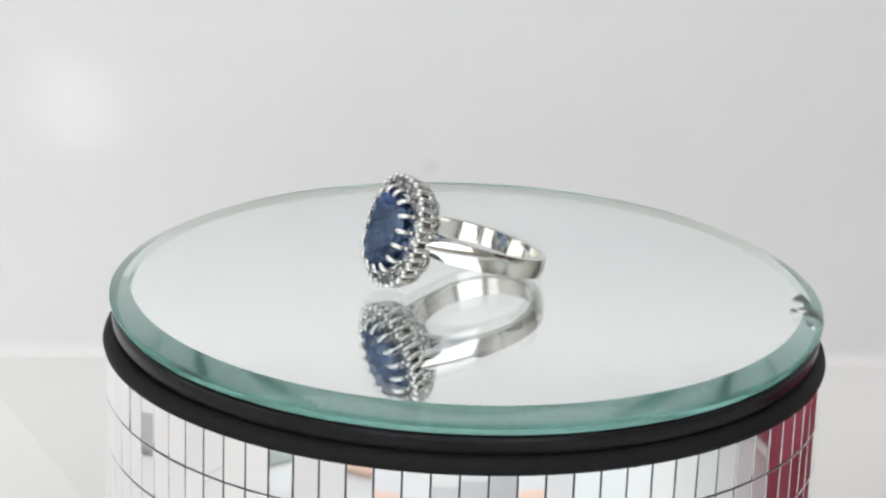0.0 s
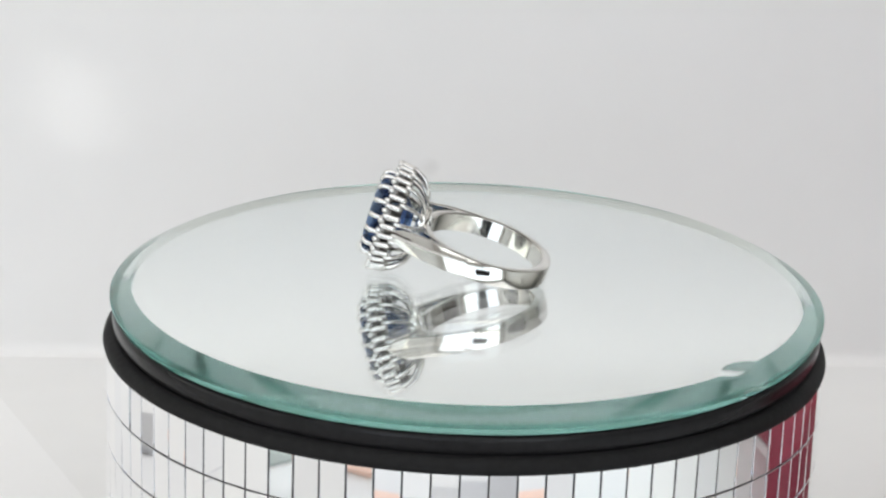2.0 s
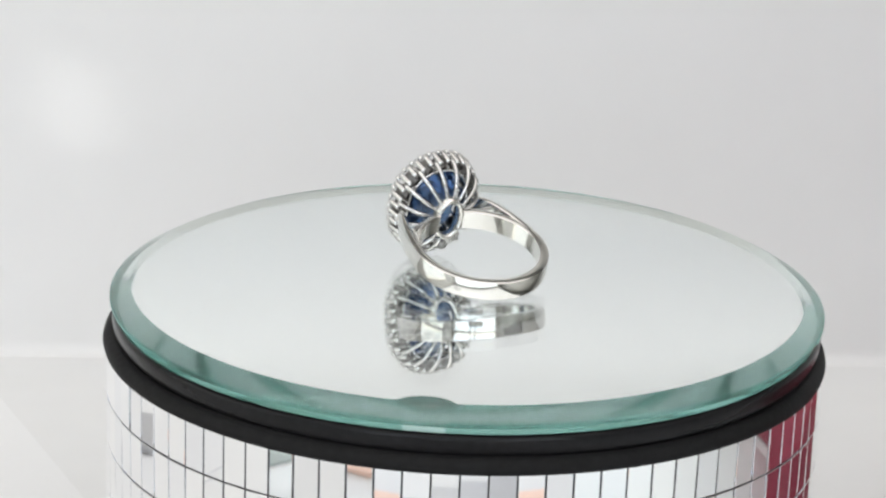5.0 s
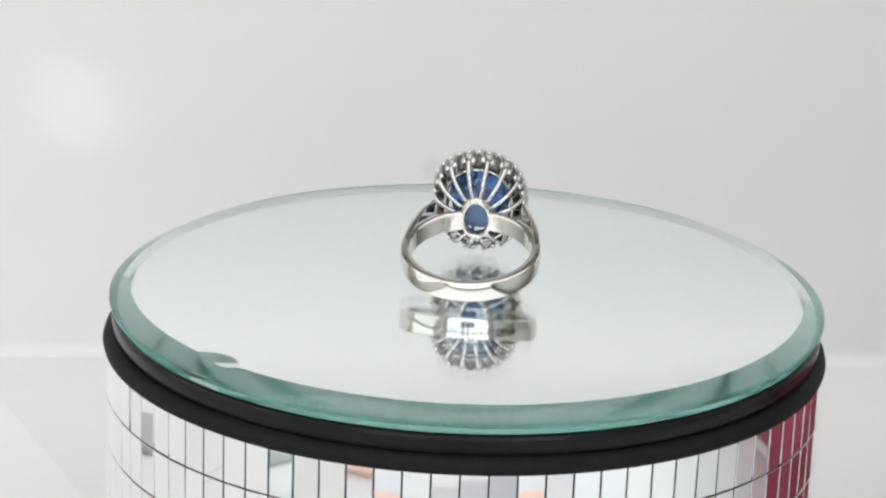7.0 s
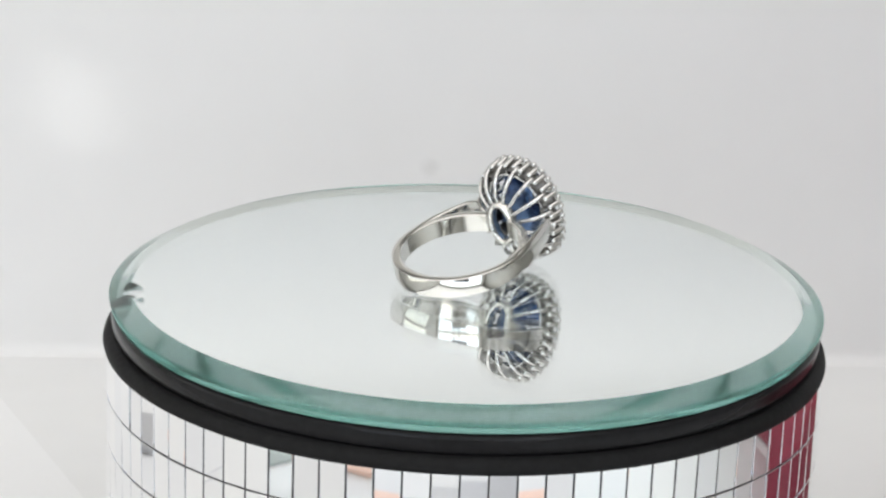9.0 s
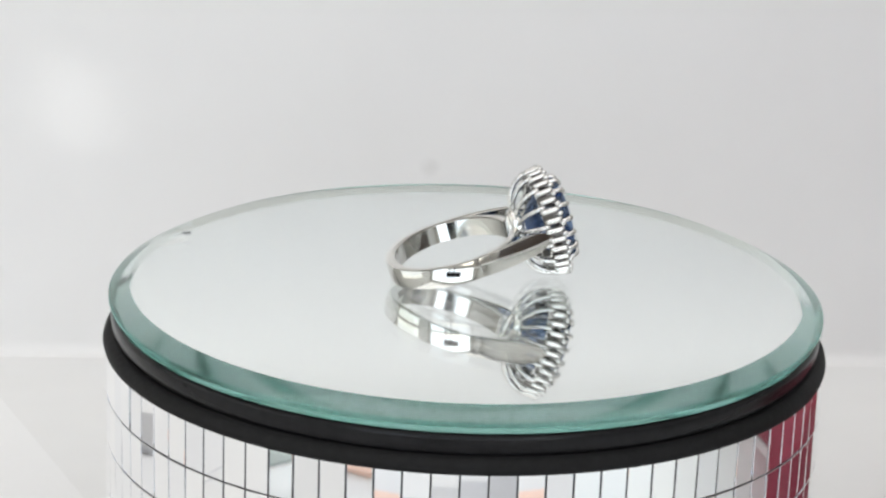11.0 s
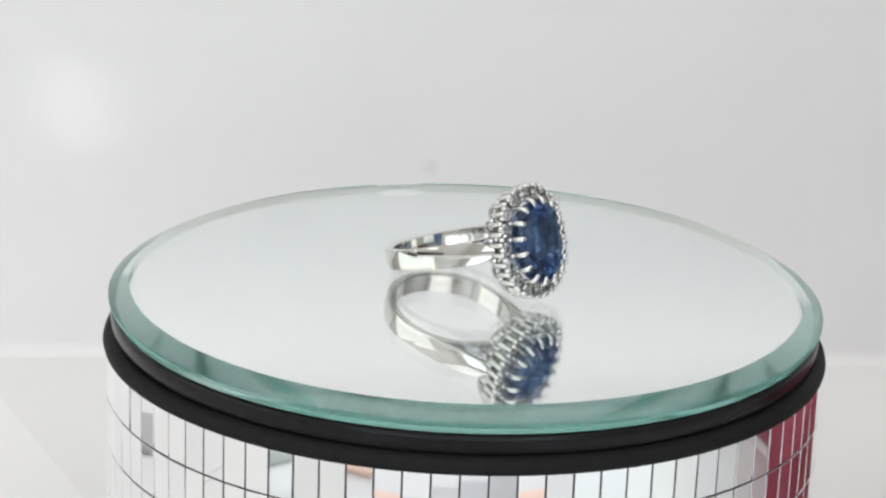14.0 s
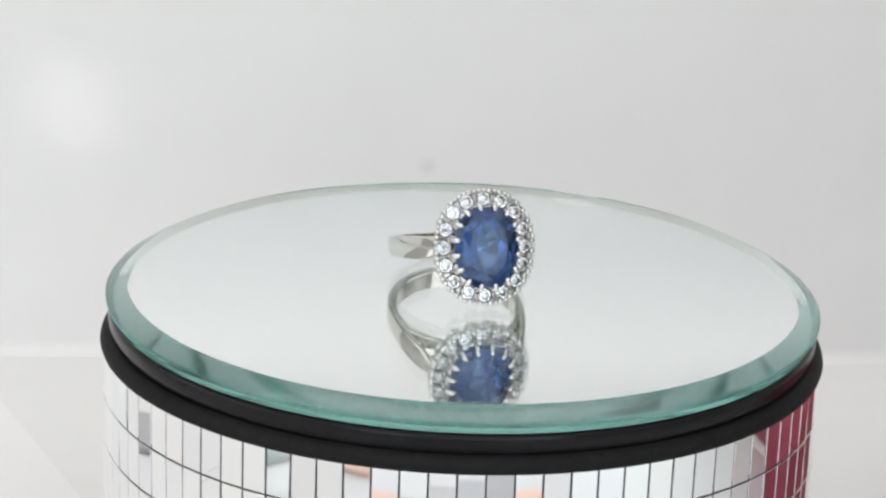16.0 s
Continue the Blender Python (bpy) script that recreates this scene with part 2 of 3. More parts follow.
def build_panel():
    """White sheet: upright behind the drum, with a soft fold where it meets the table."""
    bm = bmesh.new()
    prof = [(-0.004, TABLE_Z - 0.0004)]
    for k in range(1, 9):
        a = math.pi / 2 * k / 8
        prof.append((-0.004 + 0.004 * math.sin(a), TABLE_Z - 0.0004 + 0.004 * (1 - math.cos(a))))
    y, z = 0.0, 0.012
    for k in range(13):                    # the sheet leans back above the drum
        prof.append((y, z))
        lean = radians(max(0.0, min(50.0, 9.0 * (k - 3))))
        y, z = y + 0.010 * math.sin(lean), z + 0.010 * math.cos(lean)
    prof.append((y + 0.32 * math.sin(lean), z + 0.32 * math.cos(lean)))
    back = [(y + 0.002, z - (0.0 if i else 0.0005)) for i, (y, z) in enumerate(prof)][::-1]
    loop = prof + back
    a = [bm.verts.new((-0.45, y, z)) for y, z in loop]
    b = [bm.verts.new((0.45, y, z)) for y, z in loop]
    n = len(loop)
    for i in range(n):
        bm.faces.new((a[i], b[i], b[(i + 1) % n], a[(i + 1) % n]))
    bm.faces.new(a[::-1])
    bm.faces.new(b)
    bmesh.ops.recalc_face_normals(bm, faces=bm.faces[:])
    smudged(M_PANEL, (-0.0094, 0.0, -0.0278), 0.0034, 0.24)
    ob = part("backdrop", bm, M_PANEL, smooth=True, m=pose(0, WALL_Y, 0, 0, 0, WALL_TURN))
    tagged(ob, "plain white glossy backdrop panel standing on the table", "backdrop", kind="structure")


# ---- the drum ----
DRUM_R = 0.05630
ROW_H = 0.00760
ROW_TOP = -0.00880
COLS, COL0 = 90, -59.8
ROWS = 8


def build_drum():
    drum = empty("display_drum")
    drum.location = (0, 0, TABLE_Z)
    tagged(drum, "round display drum clad in small mirror tiles with a black rim", "display turntable")
    base = -TABLE_Z
    part("core", lathe([(0, 0.0), (DRUM_R - 0.0009, 0.0), (DRUM_R - 0.0009, base - 0.0075), (0, base - 0.0075)], 180), M_GROUT, drum, "dark grey core between the tiles", smooth=False)
    prof = [(0.0535, -0.0094), (0.0561, -0.00955), (0.0565, -0.0093), (0.05665, -0.0088), (0.0565, -0.0082), (0.0560, -0.0075), (0.0553, -0.0071), (0.0535, -0.0070)]
    part("rim", lathe([(r, z + base) for r, z in prof], 240, closed=True), M_RUBBER, drum, "black rubbery rim band")
    # tiles
    gap = 0.00028
    wid = 2 * math.pi * DRUM_R / COLS - gap
    hei = ROW_H - gap
    bm = box_bm(-wid / 2, wid / 2, 0, 0.0010, -hei / 2, hei / 2, 0.00006, 1)
    me = bpy.data.meshes.new("tile")
    bm.to_mesh(me)
    bm.free()
    me.materials.append(M_TILE)
    rnd = random.Random(5)
    rest = bmesh.new()
    for row in range(ROWS):
        for c in range(COLS):
            deg = COL0 + (c + 0.5) * 360 / COLS
            deg = (deg + 180) % 360 - 180
            a = radians(deg - (0.45 if row == 0 and c == COLS - 1 else 0.0))
            m = Matrix.Translation((DRUM_R * math.sin(a), -DRUM_R * math.cos(a), base + ROW_TOP - (row + 0.5) * ROW_H)) @ Matrix.Rotation(a, 4, "Z")
            m = m @ Matrix.Rotation(radians(rnd.gauss(0, 0.35)), 4, "X") @ Matrix.Rotation(radians(rnd.gauss(0, 0.5)), 4, "Z") @ Matrix.Rotation(radians(rnd.gauss(0, 0.15)), 4, "Y")
            if row < 3 and abs(deg) < 92:
                placed("tile", me, drum, m=m)
            else:
                k = len(rest.verts)
                rest.from_mesh(me)
                rest.verts.ensure_lookup_table()
                for v in rest.verts[k:]:
                    v.co = m @ v.co
    rest_ob = part("tile_cladding", rest, M_TILE, drum, smooth=False)
    tagged(rest_ob, kind="stuff")


# ---- the turning glass plate ----
PLATE_R, PLATE_IN = 0.0557, 0.05252
BEVEL_Z, PLATE_Z = -0.0015, -0.0032
CHIP = math.atan2(-0.00583, 0.05461)


def build_plate():
    plate = empty("glass_plate")
    tagged(plate, "round mirror glass with a slanted green rim and a chip", "turntable plate")
    n = 1080
    prof = [(0, 0), (0.030, 0)] + [(0.0488 + (PLATE_IN - 0.0488) * k / 16, 0) for k in range(17)]
    prof += [(PLATE_IN + (PLATE_R - 0.0002 - PLATE_IN) * k / 7, BEVEL_Z * (0.86 * k / 7 + 0.14 * (k / 7) ** 2)) for k in range(1, 8)]
    prof += [(PLATE_R, BEVEL_Z - 0.0002), (PLATE_R, PLATE_Z + 0.0010), (PLATE_R - 0.0005, PLATE_Z), (0.030, PLATE_Z), (0, PLATE_Z)]
    bm = lathe(prof, n, mats=[0] * 18 + [1] * 7 + [3, 3, 3, 2, 2])

    def scoop(x, y):
        """How far into the shell-shaped chip a place lies: 0 at its middle, 1 at its edge."""
        a, r = math.atan2(y, x), math.hypot(x, y)
        return math.hypot((a - CHIP) / radians(5.2), (r - 0.0543) / 0.0039)

    for v in bm.verts:
        q = scoop(v.co.x, v.co.y)
        if q < 1 and v.co.z > BEVEL_Z - 0.0003:
            v.co.z = min(v.co.z, -0.0005 * (1 - q * q))
    for f in bm.faces:
        c = f.calc_center_median()
        if f.material_index == 3 and c.z > PLATE_Z + 0.0004 and abs(math.atan2(c.y, c.x) - CHIP) < radians(3.0):
            f.material_index = 0            # fresh, clear break in the outer edge
    for ed in bm.edges:
        if ed.calc_face_angle(0) > radians(8):
            ed.smooth = False
    part("plate", bm, [M_GLASS, M_BEVEL, M_MIRROR, M_EDGE], plate, "clear glass, green at the rim")
    part("platter", lathe([(0, -0.0034), (0.0530, -0.0034), (0.0548, -0.00345), (0.0552, -0.0037), (0.05535, -0.0042), (0.0554, -0.0052), (0.0553, -0.0060), (0.0550, -0.0066), (0.0545, -0.0068), (0.0530, -0.0068), (0, -0.0066)], 240), M_PLATTER, plate, "black plastic platter under the glass")
    return plate


# ---- the ring ----
RX, RY, BAND_W = 0.01074, 0.01094, 0.0032
HEAD_X, HEAD_Z = 0.0156, 0.00018   # the crown sits a little above the middle of the hoop
N_STONES = 16


def oval(a, ry, rz, e=2.3):
    c, s = math.cos(a), math.sin(a)
    return math.copysign(abs(c) ** (2 / e), c) * ry, math.copysign(abs(s) ** (2 / e), s) * rz


def even_oval(n, ry, rz, e=2.3, shift=0.0, rise=0.0):
    """n points evenly spaced along an oval, with their outward angles."""
    dense = [oval(2 * math.pi * i / 2000, ry, rz, e) for i in range(2001)]
    acc = [0.0]
    for p, q in zip(dense, dense[1:]):
        acc.append(acc[-1] + math.dist(p, q))
    out = []
    for k in range(n):
        s = ((k + shift) / n % 1.0) * acc[-1]
        i = int(np.searchsorted(acc, s)) % 2000
        p, q = dense[i - 1], dense[(i + 1) % 2000]
        out.append((dense[i][0], dense[i][1] + rise, math.atan2(-(q[0] - p[0]), q[1] - p[1])))
    return out


def faceted(levels, n, e):
    """A cut stone: levels of (ry, rz, x, half-step) joined by triangles; the first and last are closed."""
    bm = bmesh.new()
    rings = []
    for ry_, rz_, x, half in levels:
        if ry_ < 1e-6:
            rings.append([bm.verts.new((x, 0, 0))])
        else:
            rings.append([bm.verts.new((x, *oval(2 * math.pi * (k + 0.5 * half) / n, ry_, rz_, e))) for k in range(n)])
    for (a, la), (b, lb) in zip(zip(rings, levels), zip(rings[1:], levels[1:])):
        for k in range(n):
            j = (k + 1) % n
            if len(b) == 1:
                bm.faces.new((a[k], a[j], b[0]))
            elif la[3] == lb[3]:
                bm.faces.new((a[k], a[j], b[j], b[k]))
            elif la[3] < lb[3]:
                bm.faces.new((a[k], a[j], b[k]))
                bm.faces.new((a[j], b[j], b[k]))
            else:
                bm.faces.new((a[k], b[j], b[k]))
                bm.faces.new((a[k], a[j], b[j]))
    if len(rings[0]) > 1:
        bm.faces.new(rings[0])
    if len(rings[-1]) > 1:
        bm.faces.new(rings[-1])
    bmesh.ops.recalc_face_normals(bm, faces=bm.faces[:])
    return bm


def strip(points, widths, thick, dome=0.0):
    """A polished strap: points (x, y) in the ring's plane, width along z, thickness inward, softened edges."""
    bm = bmesh.new()
    rings = []
    n = len(points)
    for i, (x, y) in enumerate(points):
        a, b = points[max(i - 1, 0)], points[min(i + 1, n - 1)]
        d = Vector((b[0] - a[0], b[1] - a[1], 0)).normalized()
        out = Vector((d.y, -d.x, 0))
        w, t = widths[i] / 2, thick[i] if isinstance(thick, list) else thick
        e = min(0.00022, w * 0.4)
        if dome:
            rise = dome * min(1.0, (w / (BAND_W / 2)) ** 2)
            arc = [(w * q, -rise * q * q - (min(0.0002, w * 0.3) if abs(q) == 1 else 0)) for q in (-1, -0.93, -0.8, -0.6, -0.3, 0, 0.3, 0.6, 0.8, 0.93, 1)]
            sec = arc + [(w, -t + 0.0003), (w * 0.9, -t), (-w * 0.9, -t), (-w, -t + 0.0003)]
        else:
            sec = [(-w + e, 0.0), (w - e, 0.0), (w, -e), (w, -t + e), (w - e, -t), (-w + e, -t), (-w, -t + e), (-w, -e)]
        rings.append([bm.verts.new(Vector((x, y, 0)) + out * o + Vector((0, 0, z))) for z, o in sec])
    m = len(rings[0])
    for a, b in zip(rings, rings[1:]):
        for k in range(m):
            bm.faces.new((a[k], b[k], b[(k + 1) % m], a[(k + 1) % m]))
    bm.faces.new(rings[0])
    bm.faces.new(rings[-1][::-1])
    bmesh.ops.recalc_face_normals(bm, faces=bm.faces[:])
    return bm


def autosmooth(ob, deg=35):
    me = ob.data
    bm = bmesh.new()
    bm.from_mesh(me)
    for ed in bm.edges:
        if len(ed.link_faces) == 2 and ed.calc_face_angle(0) > radians(deg):
            ed.smooth = False
    bm.to_mesh(me)
    bm.free()
    return ob


def build_ring():
    ring = empty("ring")
    tagged(ring, "white gold cluster ring with oval blue sapphire, lying on mirror", "ring")
    # band: the round hoop, open where the collet sits
    a0 = 13
    angles = np.radians(np.linspace(a0, 360 - a0, 140))
    pts = [(-0.0002 + RX * math.cos(a), RY * math.sin(a)) for a in angles]
    thick = [0.0014 + 0.0002 * max(0.0, -math.cos(a)) for a in angles]
    autosmooth(part("band", strip(pts, [BAND_W] * len(pts), thick, 0.00016), M_SILVER, ring, "polished white gold hoop"))
    # worn hallmark on the outside of the hoop
    for deg, dz, tall in ((130.5, 0.0, 0.0011), (132.5, -0.0001, 0.0013), (134.8, 0.0001, 0.0009)):
        a = radians(deg)
        m = Matrix.Translation((-0.0002 + RX * 0.9985 * math.cos(a), RY * 0.9985 * math.sin(a), dz)) @ Matrix.Rotation(a, 4, "Z") @ Matrix.Rotation(radians(18), 4, "X")
        part("hallmark", box_bm(-0.0001, 0.00002, -0.00005, 0.00005, -tall / 2, tall / 2), M_CUP_SHADE_MARK, ring, "small stamped mark", m=m)
    # shoulders: straps that leave the hoop and climb to the cluster
    for s in (1, -1):
        leave = radians(84)
        p0 = Vector((-0.0002 + RX * math.cos(leave), (RY - 0.00008) * math.sin(leave)))
        p1 = p0 + Vector((0.0042, -0.00015))
        p2 = Vector((0.0095, 0.0092))
        p3 = Vector((0.0142, 0.0070))
        pp, ww, th = [], [], []
        for k in range(25):
            u = k / 24
            q = p0 * (1 - u) ** 3 + p1 * 3 * u * (1 - u) ** 2 + p2 * 3 * u * u * (1 - u) + p3 * u ** 3
            pp.append((q.x, q.y * s))
            ww.append((BAND_W - 0.00003 + 0.00007 * min(1, 6 * u)) * (1 + 0.10 * math.sin(math.pi * u)) * (1.0 if u < 0.72 else math.sqrt(max(0.03, 1 - ((u - 0.72) / 0.285) ** 2))))
            th.append(0.0012 if u < 0.25 else 0.0012 - 0.0005 * (u - 0.25))
        if s == 1:
            pp, ww, th = pp[::-1], ww[::-1], th[::-1]
        autosmooth(part("shoulder", strip(pp, ww, th, 0.00016), M_SILVER, ring, "tapered polished shoulder"))
    # collet: oval tube at the root of the basket
    bm = bmesh.new()
    secs = []
    for k in range(48):
        a = 2 * math.pi * k / 48
        row = []
        for (ry_, rz_, x) in ((0.0025, 0.0037, 0.0095), (0.0026, 0.0038, 0.0108), (0.0024, 0.0036, 0.0112), (0.0019, 0.0030, 0.0110), (0.0018, 0.0029, 0.0097), (0.0021, 0.0033, 0.0093)):
            row.append(bm.verts.new((x, *oval(a, ry_, rz_, 2.0))))
        secs.append(row)
    for a, b in zip(secs, secs[1:] + secs[:1]):
        for k in range(6):
            bm.faces.new((a[k], b[k], b[(k + 1) % 6], a[(k + 1) % 6]))
    bmesh.ops.recalc_face_normals(bm, faces=bm.faces[:])
    part("collet", bm, M_SILVER, ring, "oval white gold collet")
    # ribs of the basket
    outer = even_oval(N_STONES, 0.00715, 0.00818, 2.2, 0.5, HEAD_Z)
    inner_o = even_oval(N_STONES, 0.0024, 0.0036, 2.0, 0.5)
    for (yo, zo, _), (yi, zi, _) in zip(outer, inner_o):
        pts, rad = [], []
        for k in range(9):
            u = k / 8
            w = math.sin(math.pi / 2 * u)
            x = 0.0104 + (HEAD_X - 0.0013 - 0.0104) * (1 - math.cos(math.pi / 2 * u) ** 1.1)
            pts.append((x, yi + (yo - yi) * w, zi + (zo - zi) * w))
            rad.append(0.00031 + 0.00006 * u)
        part("rib", tube(pts, rad, 8), M_CLAW, ring)
    # upright wires of the crown, two for each stone
    for k, (y, z, _) in enumerate(even_oval(2 * N_STONES, 0.00720, 0.00820, 2.2, 0.5, HEAD_Z)):
        x0 = HEAD_X - (0.0021 if k % 2 else 0.0018)
        part("wire", tube([(x0, y * 0.985, z * 0.985), (x0 + 0.0005, y, z), (HEAD_X + 0.0002, y * 1.03, z * 1.03), (HEAD_X + 0.0007, y * 1.04, z * 1.04)], [0.00040, 0.00045, 0.00044, 0.00036], 8), M_CLAW, ring)
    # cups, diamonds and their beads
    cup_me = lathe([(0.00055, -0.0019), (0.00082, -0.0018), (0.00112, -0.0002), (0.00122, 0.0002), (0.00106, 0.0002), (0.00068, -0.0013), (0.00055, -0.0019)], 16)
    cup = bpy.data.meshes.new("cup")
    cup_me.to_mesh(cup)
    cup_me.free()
    # shade between the ribs is put into the colour of the cups
    cup.materials.append(M_CUP_SHADE_MARK)
    for p in cup.polygons:
        p.use_smooth = True
    dm = faceted([(0.00068, 0.00068, 0.00048, 0), (0.00096, 0.00096, 0.00030, 1), (0.00116, 0.00116, 0.00010, 0), (0.00116, 0.00116, 0.00004, 0), (0.00058, 0.00058, -0.00052, 1), (0, 0, -0.00095, 1)], 8, 2.0)
    diamond = bpy.data.meshes.new("diamond")
    dm.to_mesh(diamond)
    dm.free()
    diamond.materials.append(M_DIAMOND)
    bb = bmesh.new()
    bmesh.ops.create_icosphere(bb, subdivisions=2, radius=0.00040)
    bead = bpy.data.meshes.new("bead")
    bb.to_mesh(bead)
    bb.free()
    bead.materials.append(M_CLAW)
    for p in bead.polygons:
        p.use_smooth = True
    to_x = Matrix.Rotation(math.pi / 2, 4, "Y")
    for y, z, a in even_oval(N_STONES, 0.00624, 0.00730, 2.25, 0.0, HEAD_Z):
        tilt = Matrix.Rotation(a, 4, "X") @ Matrix.Rotation(radians(14), 4, "Z")
        m = Matrix.Translation((HEAD_X, y, z)) @ tilt
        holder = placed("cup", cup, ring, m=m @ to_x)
        placed("diamond", diamond, holder, "small brilliant-cut diamond", m=to_x.inverted())
    for ry_, rz_, sh, dx in ((0.00750, 0.00850, 0.5, 0.0007), (0.00756, 0.00856, 0.0, 0.0006), (0.00556, 0.00668, 0.5, 0.0006)):
        for y, z, a in even_oval(N_STONES, ry_, rz_, 2.25, sh, HEAD_Z):
            placed("bead", bead, ring, m=Matrix.Translation((HEAD_X + dx, y, z)) @ Matrix.Scale(1.25, 4, (1, 0, 0)))
    # gallery wire that carries the cluster
    bm = bmesh.new()
    secs = []
    for k in range(64):
        a = 2 * math.pi * k / 64
        secs.append([bm.verts.new((HEAD_X - 0.0016 + 0.00035 * math.cos(q), *[v * (1 + 0.05 * math.sin(q)) for v in oval(a, 0.0054, 0.0067, 2.25)])) for q in (0, math.pi / 2, math.pi, 3 * math.pi / 2)])
    for a, b in zip(secs, secs[1:] + secs[:1]):
        for k in range(4):
            bm.faces.new((a[k], b[k], b[(k + 1) % 4], a[(k + 1) % 4]))
    bmesh.ops.recalc_face_normals(bm, faces=bm.faces[:])
    part("gallery", bm, M_CLAW, ring)
    # the sapphire
    e = 2.5
    lv = [(0.0030, 0.0041, 0.0186, 0), (0.0041, 0.0053, 0.0182, 1), (0.0050, 0.0063, 0.0175, 0), (0.0050, 0.0063, 0.01725, 0),
          (0.0045, 0.0058, 0.0160, 1), (0.0037, 0.0048, 0.0146, 0), (0.0024, 0.0033, 0.0130, 1), (0.0009, 0.0016, 0.0119, 0)]
    part("sapphire", faceted(lv, 10, e), M_SAPPHIRE, ring, "cushion-cut deep blue sapphire", m=pose(0, 0, HEAD_Z), smooth=False)
    # claws over the sapphire
    for y, z, a in even_oval(N_STONES, 0.00525, 0.00650, 2.4, 0.5, HEAD_Z):
        c, s = math.cos(a), math.sin(a)
        path = [(0.0142, 0.0002), (0.0156, 0.0001), (0.0168, 0.0001), (0.0176, 0.00008), (0.01805, -0.0002), (0.01825, -0.0006), (0.0183, -0.0010)]
        part("claw", tube([(x, y + c * o, z + s * o) for x, o in path], [0.00036, 0.00036, 0.00038, 0.00041, 0.00044, 0.00043, 0.00030], 8), M_CLAW, ring)
    return ring


# ---- things round the drum, seen in the mirrors ----
def build_props():
    tagged(part("maroon_box", box_bm(0.105, 0.25, 0.022, 0.090, TABLE_Z, TABLE_Z + 0.03, 0.002), M_RED), "maroon cardboard box standing on the white table", "box")
    # unseen sheet added so the right-hand tiles reflect a bright bluish tone
    tagged(part("added_blue_sheet", box_bm(0.10, 0.27, -0.26, 0.02, TABLE_Z, TABLE_Z + 0.0006), M_PALEBLUE), "unseen pale blue sheet added to brighten the right tiles", "paper")
    # added sheet; its edge draws the border of the drum's shadow on the table
    bm = bmesh.new()
    corners = [(-0.1173, 0.1592), (-0.40, 0.12), (-0.32, -0.22), (-0.0625, 0.055)]
    low = [bm.verts.new((x, y, TABLE_Z)) for x, y in corners]
    top = [bm.verts.new((x, y, TABLE_Z + 0.0004)) for x, y in corners]
    bm.faces.new(low[::-1])
    bm.faces.new(top)
    for i in range(4):
        bm.faces.new((low[i], low[(i + 1) % 4], top[(i + 1) % 4], top[i]))
    bmesh.ops.recalc_face_normals(bm, faces=bm.faces[:])
    tagged(part("lit_table_sheet", bm, M_LIT_SHEET, smooth=False), "added sheet, whiter than the table, standing for its lit part", "paper")
    tagged(part("grey_card", box_bm(-0.192, -0.168, 0.023, 0.041, TABLE_Z + 0.0005, TABLE_Z + 0.0025, 0.0005), M_GREY), "small grey card lying on the added white sheet", "card")
    # unseen sheet added to grey what the front tiles reflect
    tagged(part("added_grey_sheet", box_bm(-0.052, 0.052, -0.205, -0.120, TABLE_Z, TABLE_Z + 0.0008), M_LIGHTGREY), "unseen light grey sheet added to darken the front tiles", "cloth")
    tagged(part("blue_card", box_bm(-0.150, -0.130, -0.140, -0.118, TABLE_Z, TABLE_Z + 0.001), M_PALEBLUE), "small pale blue card lying on the white table", "card")
    tagged(part("teal_card", box_bm(-0.168, -0.1535, -0.146, -0.131, TABLE_Z, TABLE_Z + 0.001), M_TEAL), "small grey-green card lying on the white table", "card")
    for x0, x1, y0, y1 in ((-0.0935, -0.0850, -0.1795, -0.1735), (-0.0640, -0.0500, -0.1865, -0.1800), (0.0580, 0.0700, -0.1865, -0.1800)):
        ob = part("orange_card", box_bm(x0, x1, y0, y1, TABLE_Z, TABLE_Z + 0.0012, 0.0003), M_ORANGE)
        tagged(ob, "small orange card lying on the white table", "card", group="orange cards")
    phone = empty("phone")
    tagged(phone, "black mobile phone held on a stand", "phone")
    m = look(EYE, AIM, 2.0)
    part("body", box_bm(-0.075, 0.075, -0.036, 0.036, 0.014, 0.023, 0.003), M_BLACK, phone, m=m)
    stand = empty("phone_stand")
    tagged(stand, "black phone stand on the white table", "stand")
    part("foot", lathe([(0, TABLE_Z), (0.05, TABLE_Z), (0.05, TABLE_Z + 0.006), (0.046, TABLE_Z + 0.010), (0, TABLE_Z + 0.011)], 48), M_BLACK, stand, m=pose(0, -0.40, 0))
    part("pole", tube([(0, -0.40, TABLE_Z + 0.009), (0, -0.40, 0.07), (0, -0.373, 0.098)], [0.006, 0.006, 0.005], 12), M_BLACK, stand)


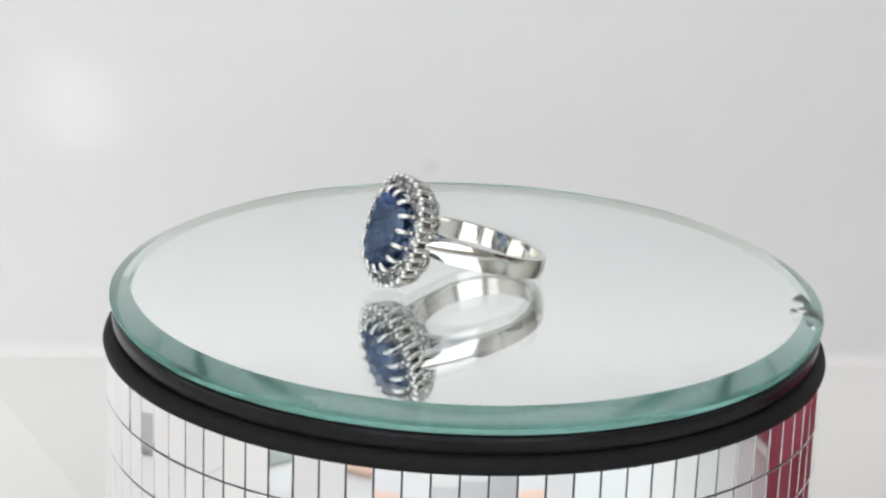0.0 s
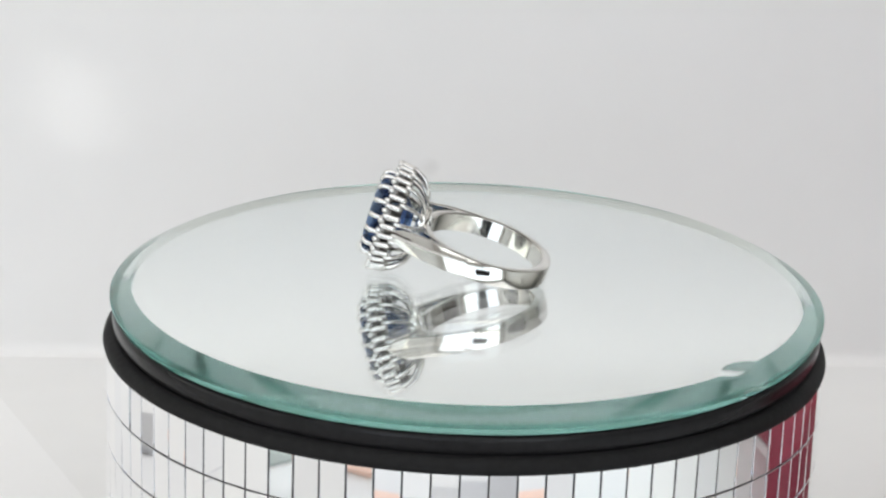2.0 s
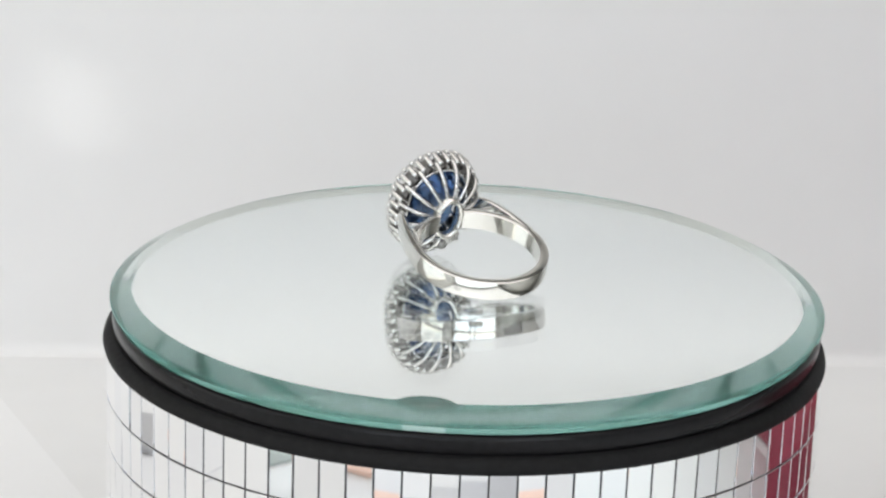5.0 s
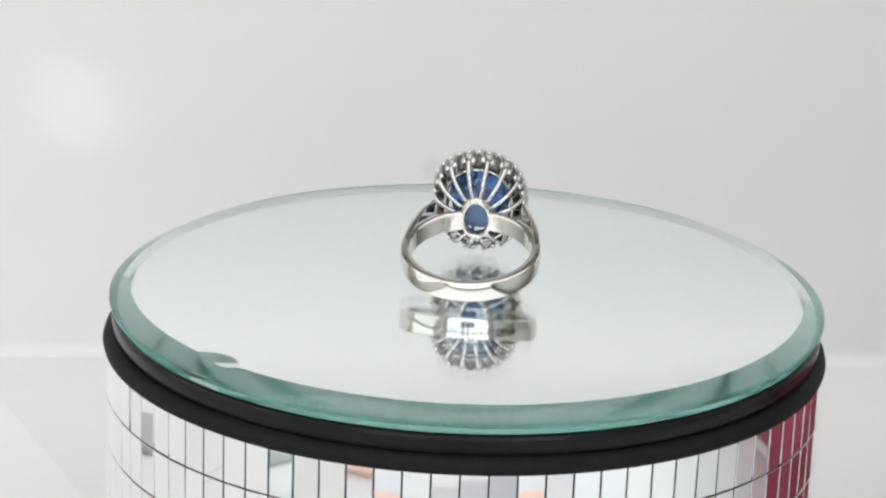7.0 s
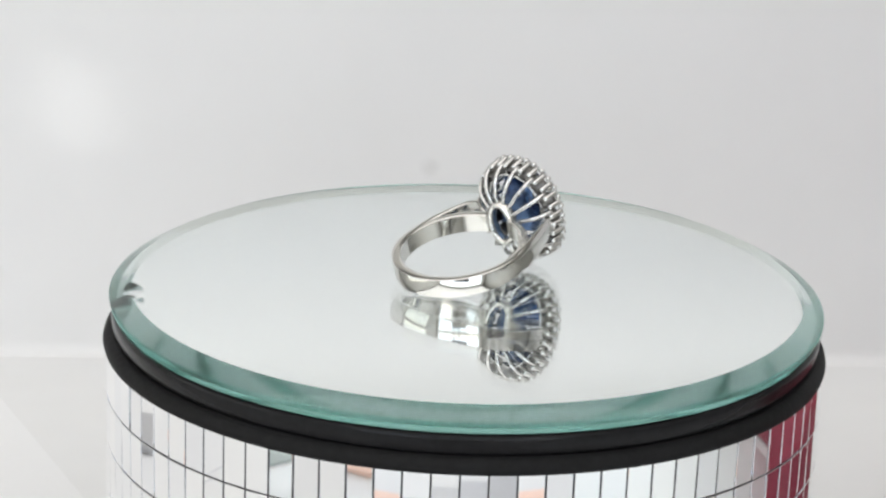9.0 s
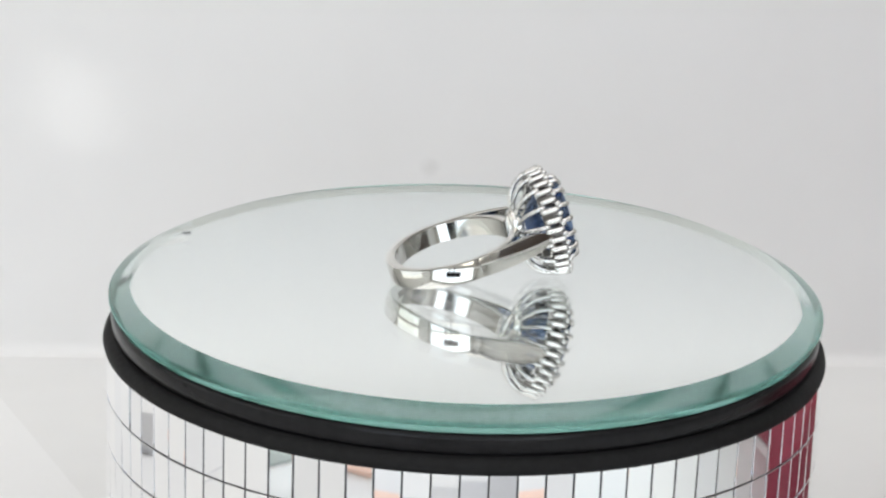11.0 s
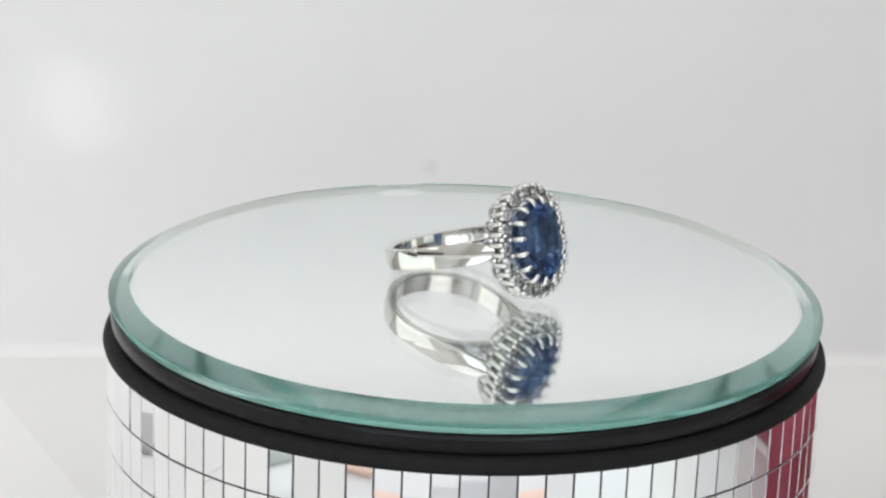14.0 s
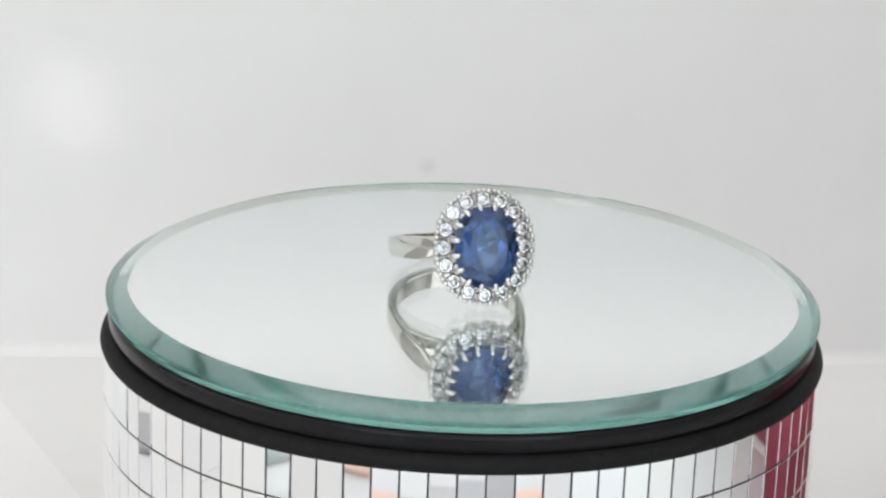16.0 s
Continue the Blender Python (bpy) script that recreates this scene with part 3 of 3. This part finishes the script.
def build_cabinet(x0, x1, y0, y1, top, front):
    """A dark two-door cabinet on the room floor; front is the x of its doors, +1 or -1 the way they face."""
    cab = empty("cabinet")
    tagged(cab, "unseen dark brown two-door cabinet added for dark reflections", "cabinet", group="dark cabinets")
    z0 = ROOM[4]
    part("body", box_bm(x0, x1, y0, y1, z0, top, 0.004), M_DARKWOOD, cab)
    fx = x1 if front > 0 else x0
    mid = (y0 + y1) / 2
    for a, b, h in ((y0 + 0.02, mid - 0.004, mid - 0.05), (mid + 0.004, y1 - 0.02, mid + 0.05)):
        lo, hi = sorted((fx, fx + 0.018 * front))
        door = part("door", box_bm(lo, hi, a, b, z0 + 0.06, top - 0.03, 0.003), M_DARKWOOD, cab)
        part("handle", tube([(fx + 0.030 * front, h, top - 0.45), (fx + 0.034 * front, h, top - 0.38), (fx + 0.030 * front, h, top - 0.31)], [0.005, 0.006, 0.005], 8), M_BRASS, door)
    return cab


build_room()
# unseen cabinets, added for dark bands in what the ring reflects
build_cabinet(1.22, 1.595, -1.15, -0.25, 0.22, -1)
build_cabinet(-1.495, -1.15, -0.95, -0.25, -0.06, 1)
build_table()
build_panel()
build_props()
plate = build_plate()
ring = build_ring()
build_drum()

# ---- what turns ----
SPEED = 17.854            # degrees a second, clockwise from above
PLATE_TILT = pose(0.000057, 0.000066, 0.00025) @ pose(0, 0, 0, 0.97)
WOBBLE = Matrix.Rotation(radians(0.15), 4, (math.sin(radians(101.0)), -math.cos(radians(101.0)), 0))   # the plate sits slightly askew
OFF_AXIS = pose(0.000035, 0.000109, 0)
RING_ON_PLATE = pose(0.00161, 0.00168, 0.00488) @ pose(0, 0, 0, 0, 0, 210.85) @ pose(0, 0, 0, 0, -15.9) @ pose(0, 0, 0, -1.09)


def motions():
    times = [k * 0.5 for k in range(33)]
    walk(plate, [(t, PLATE_TILT @ pose(0, 0, 0, 0, 0, -SPEED * t) @ WOBBLE @ OFF_AXIS) for t in times])
    walk(ring, [(t, PLATE_TILT @ pose(0, 0, 0, 0, 0, -SPEED * t) @ WOBBLE @ RING_ON_PLATE) for t in times])


motions()
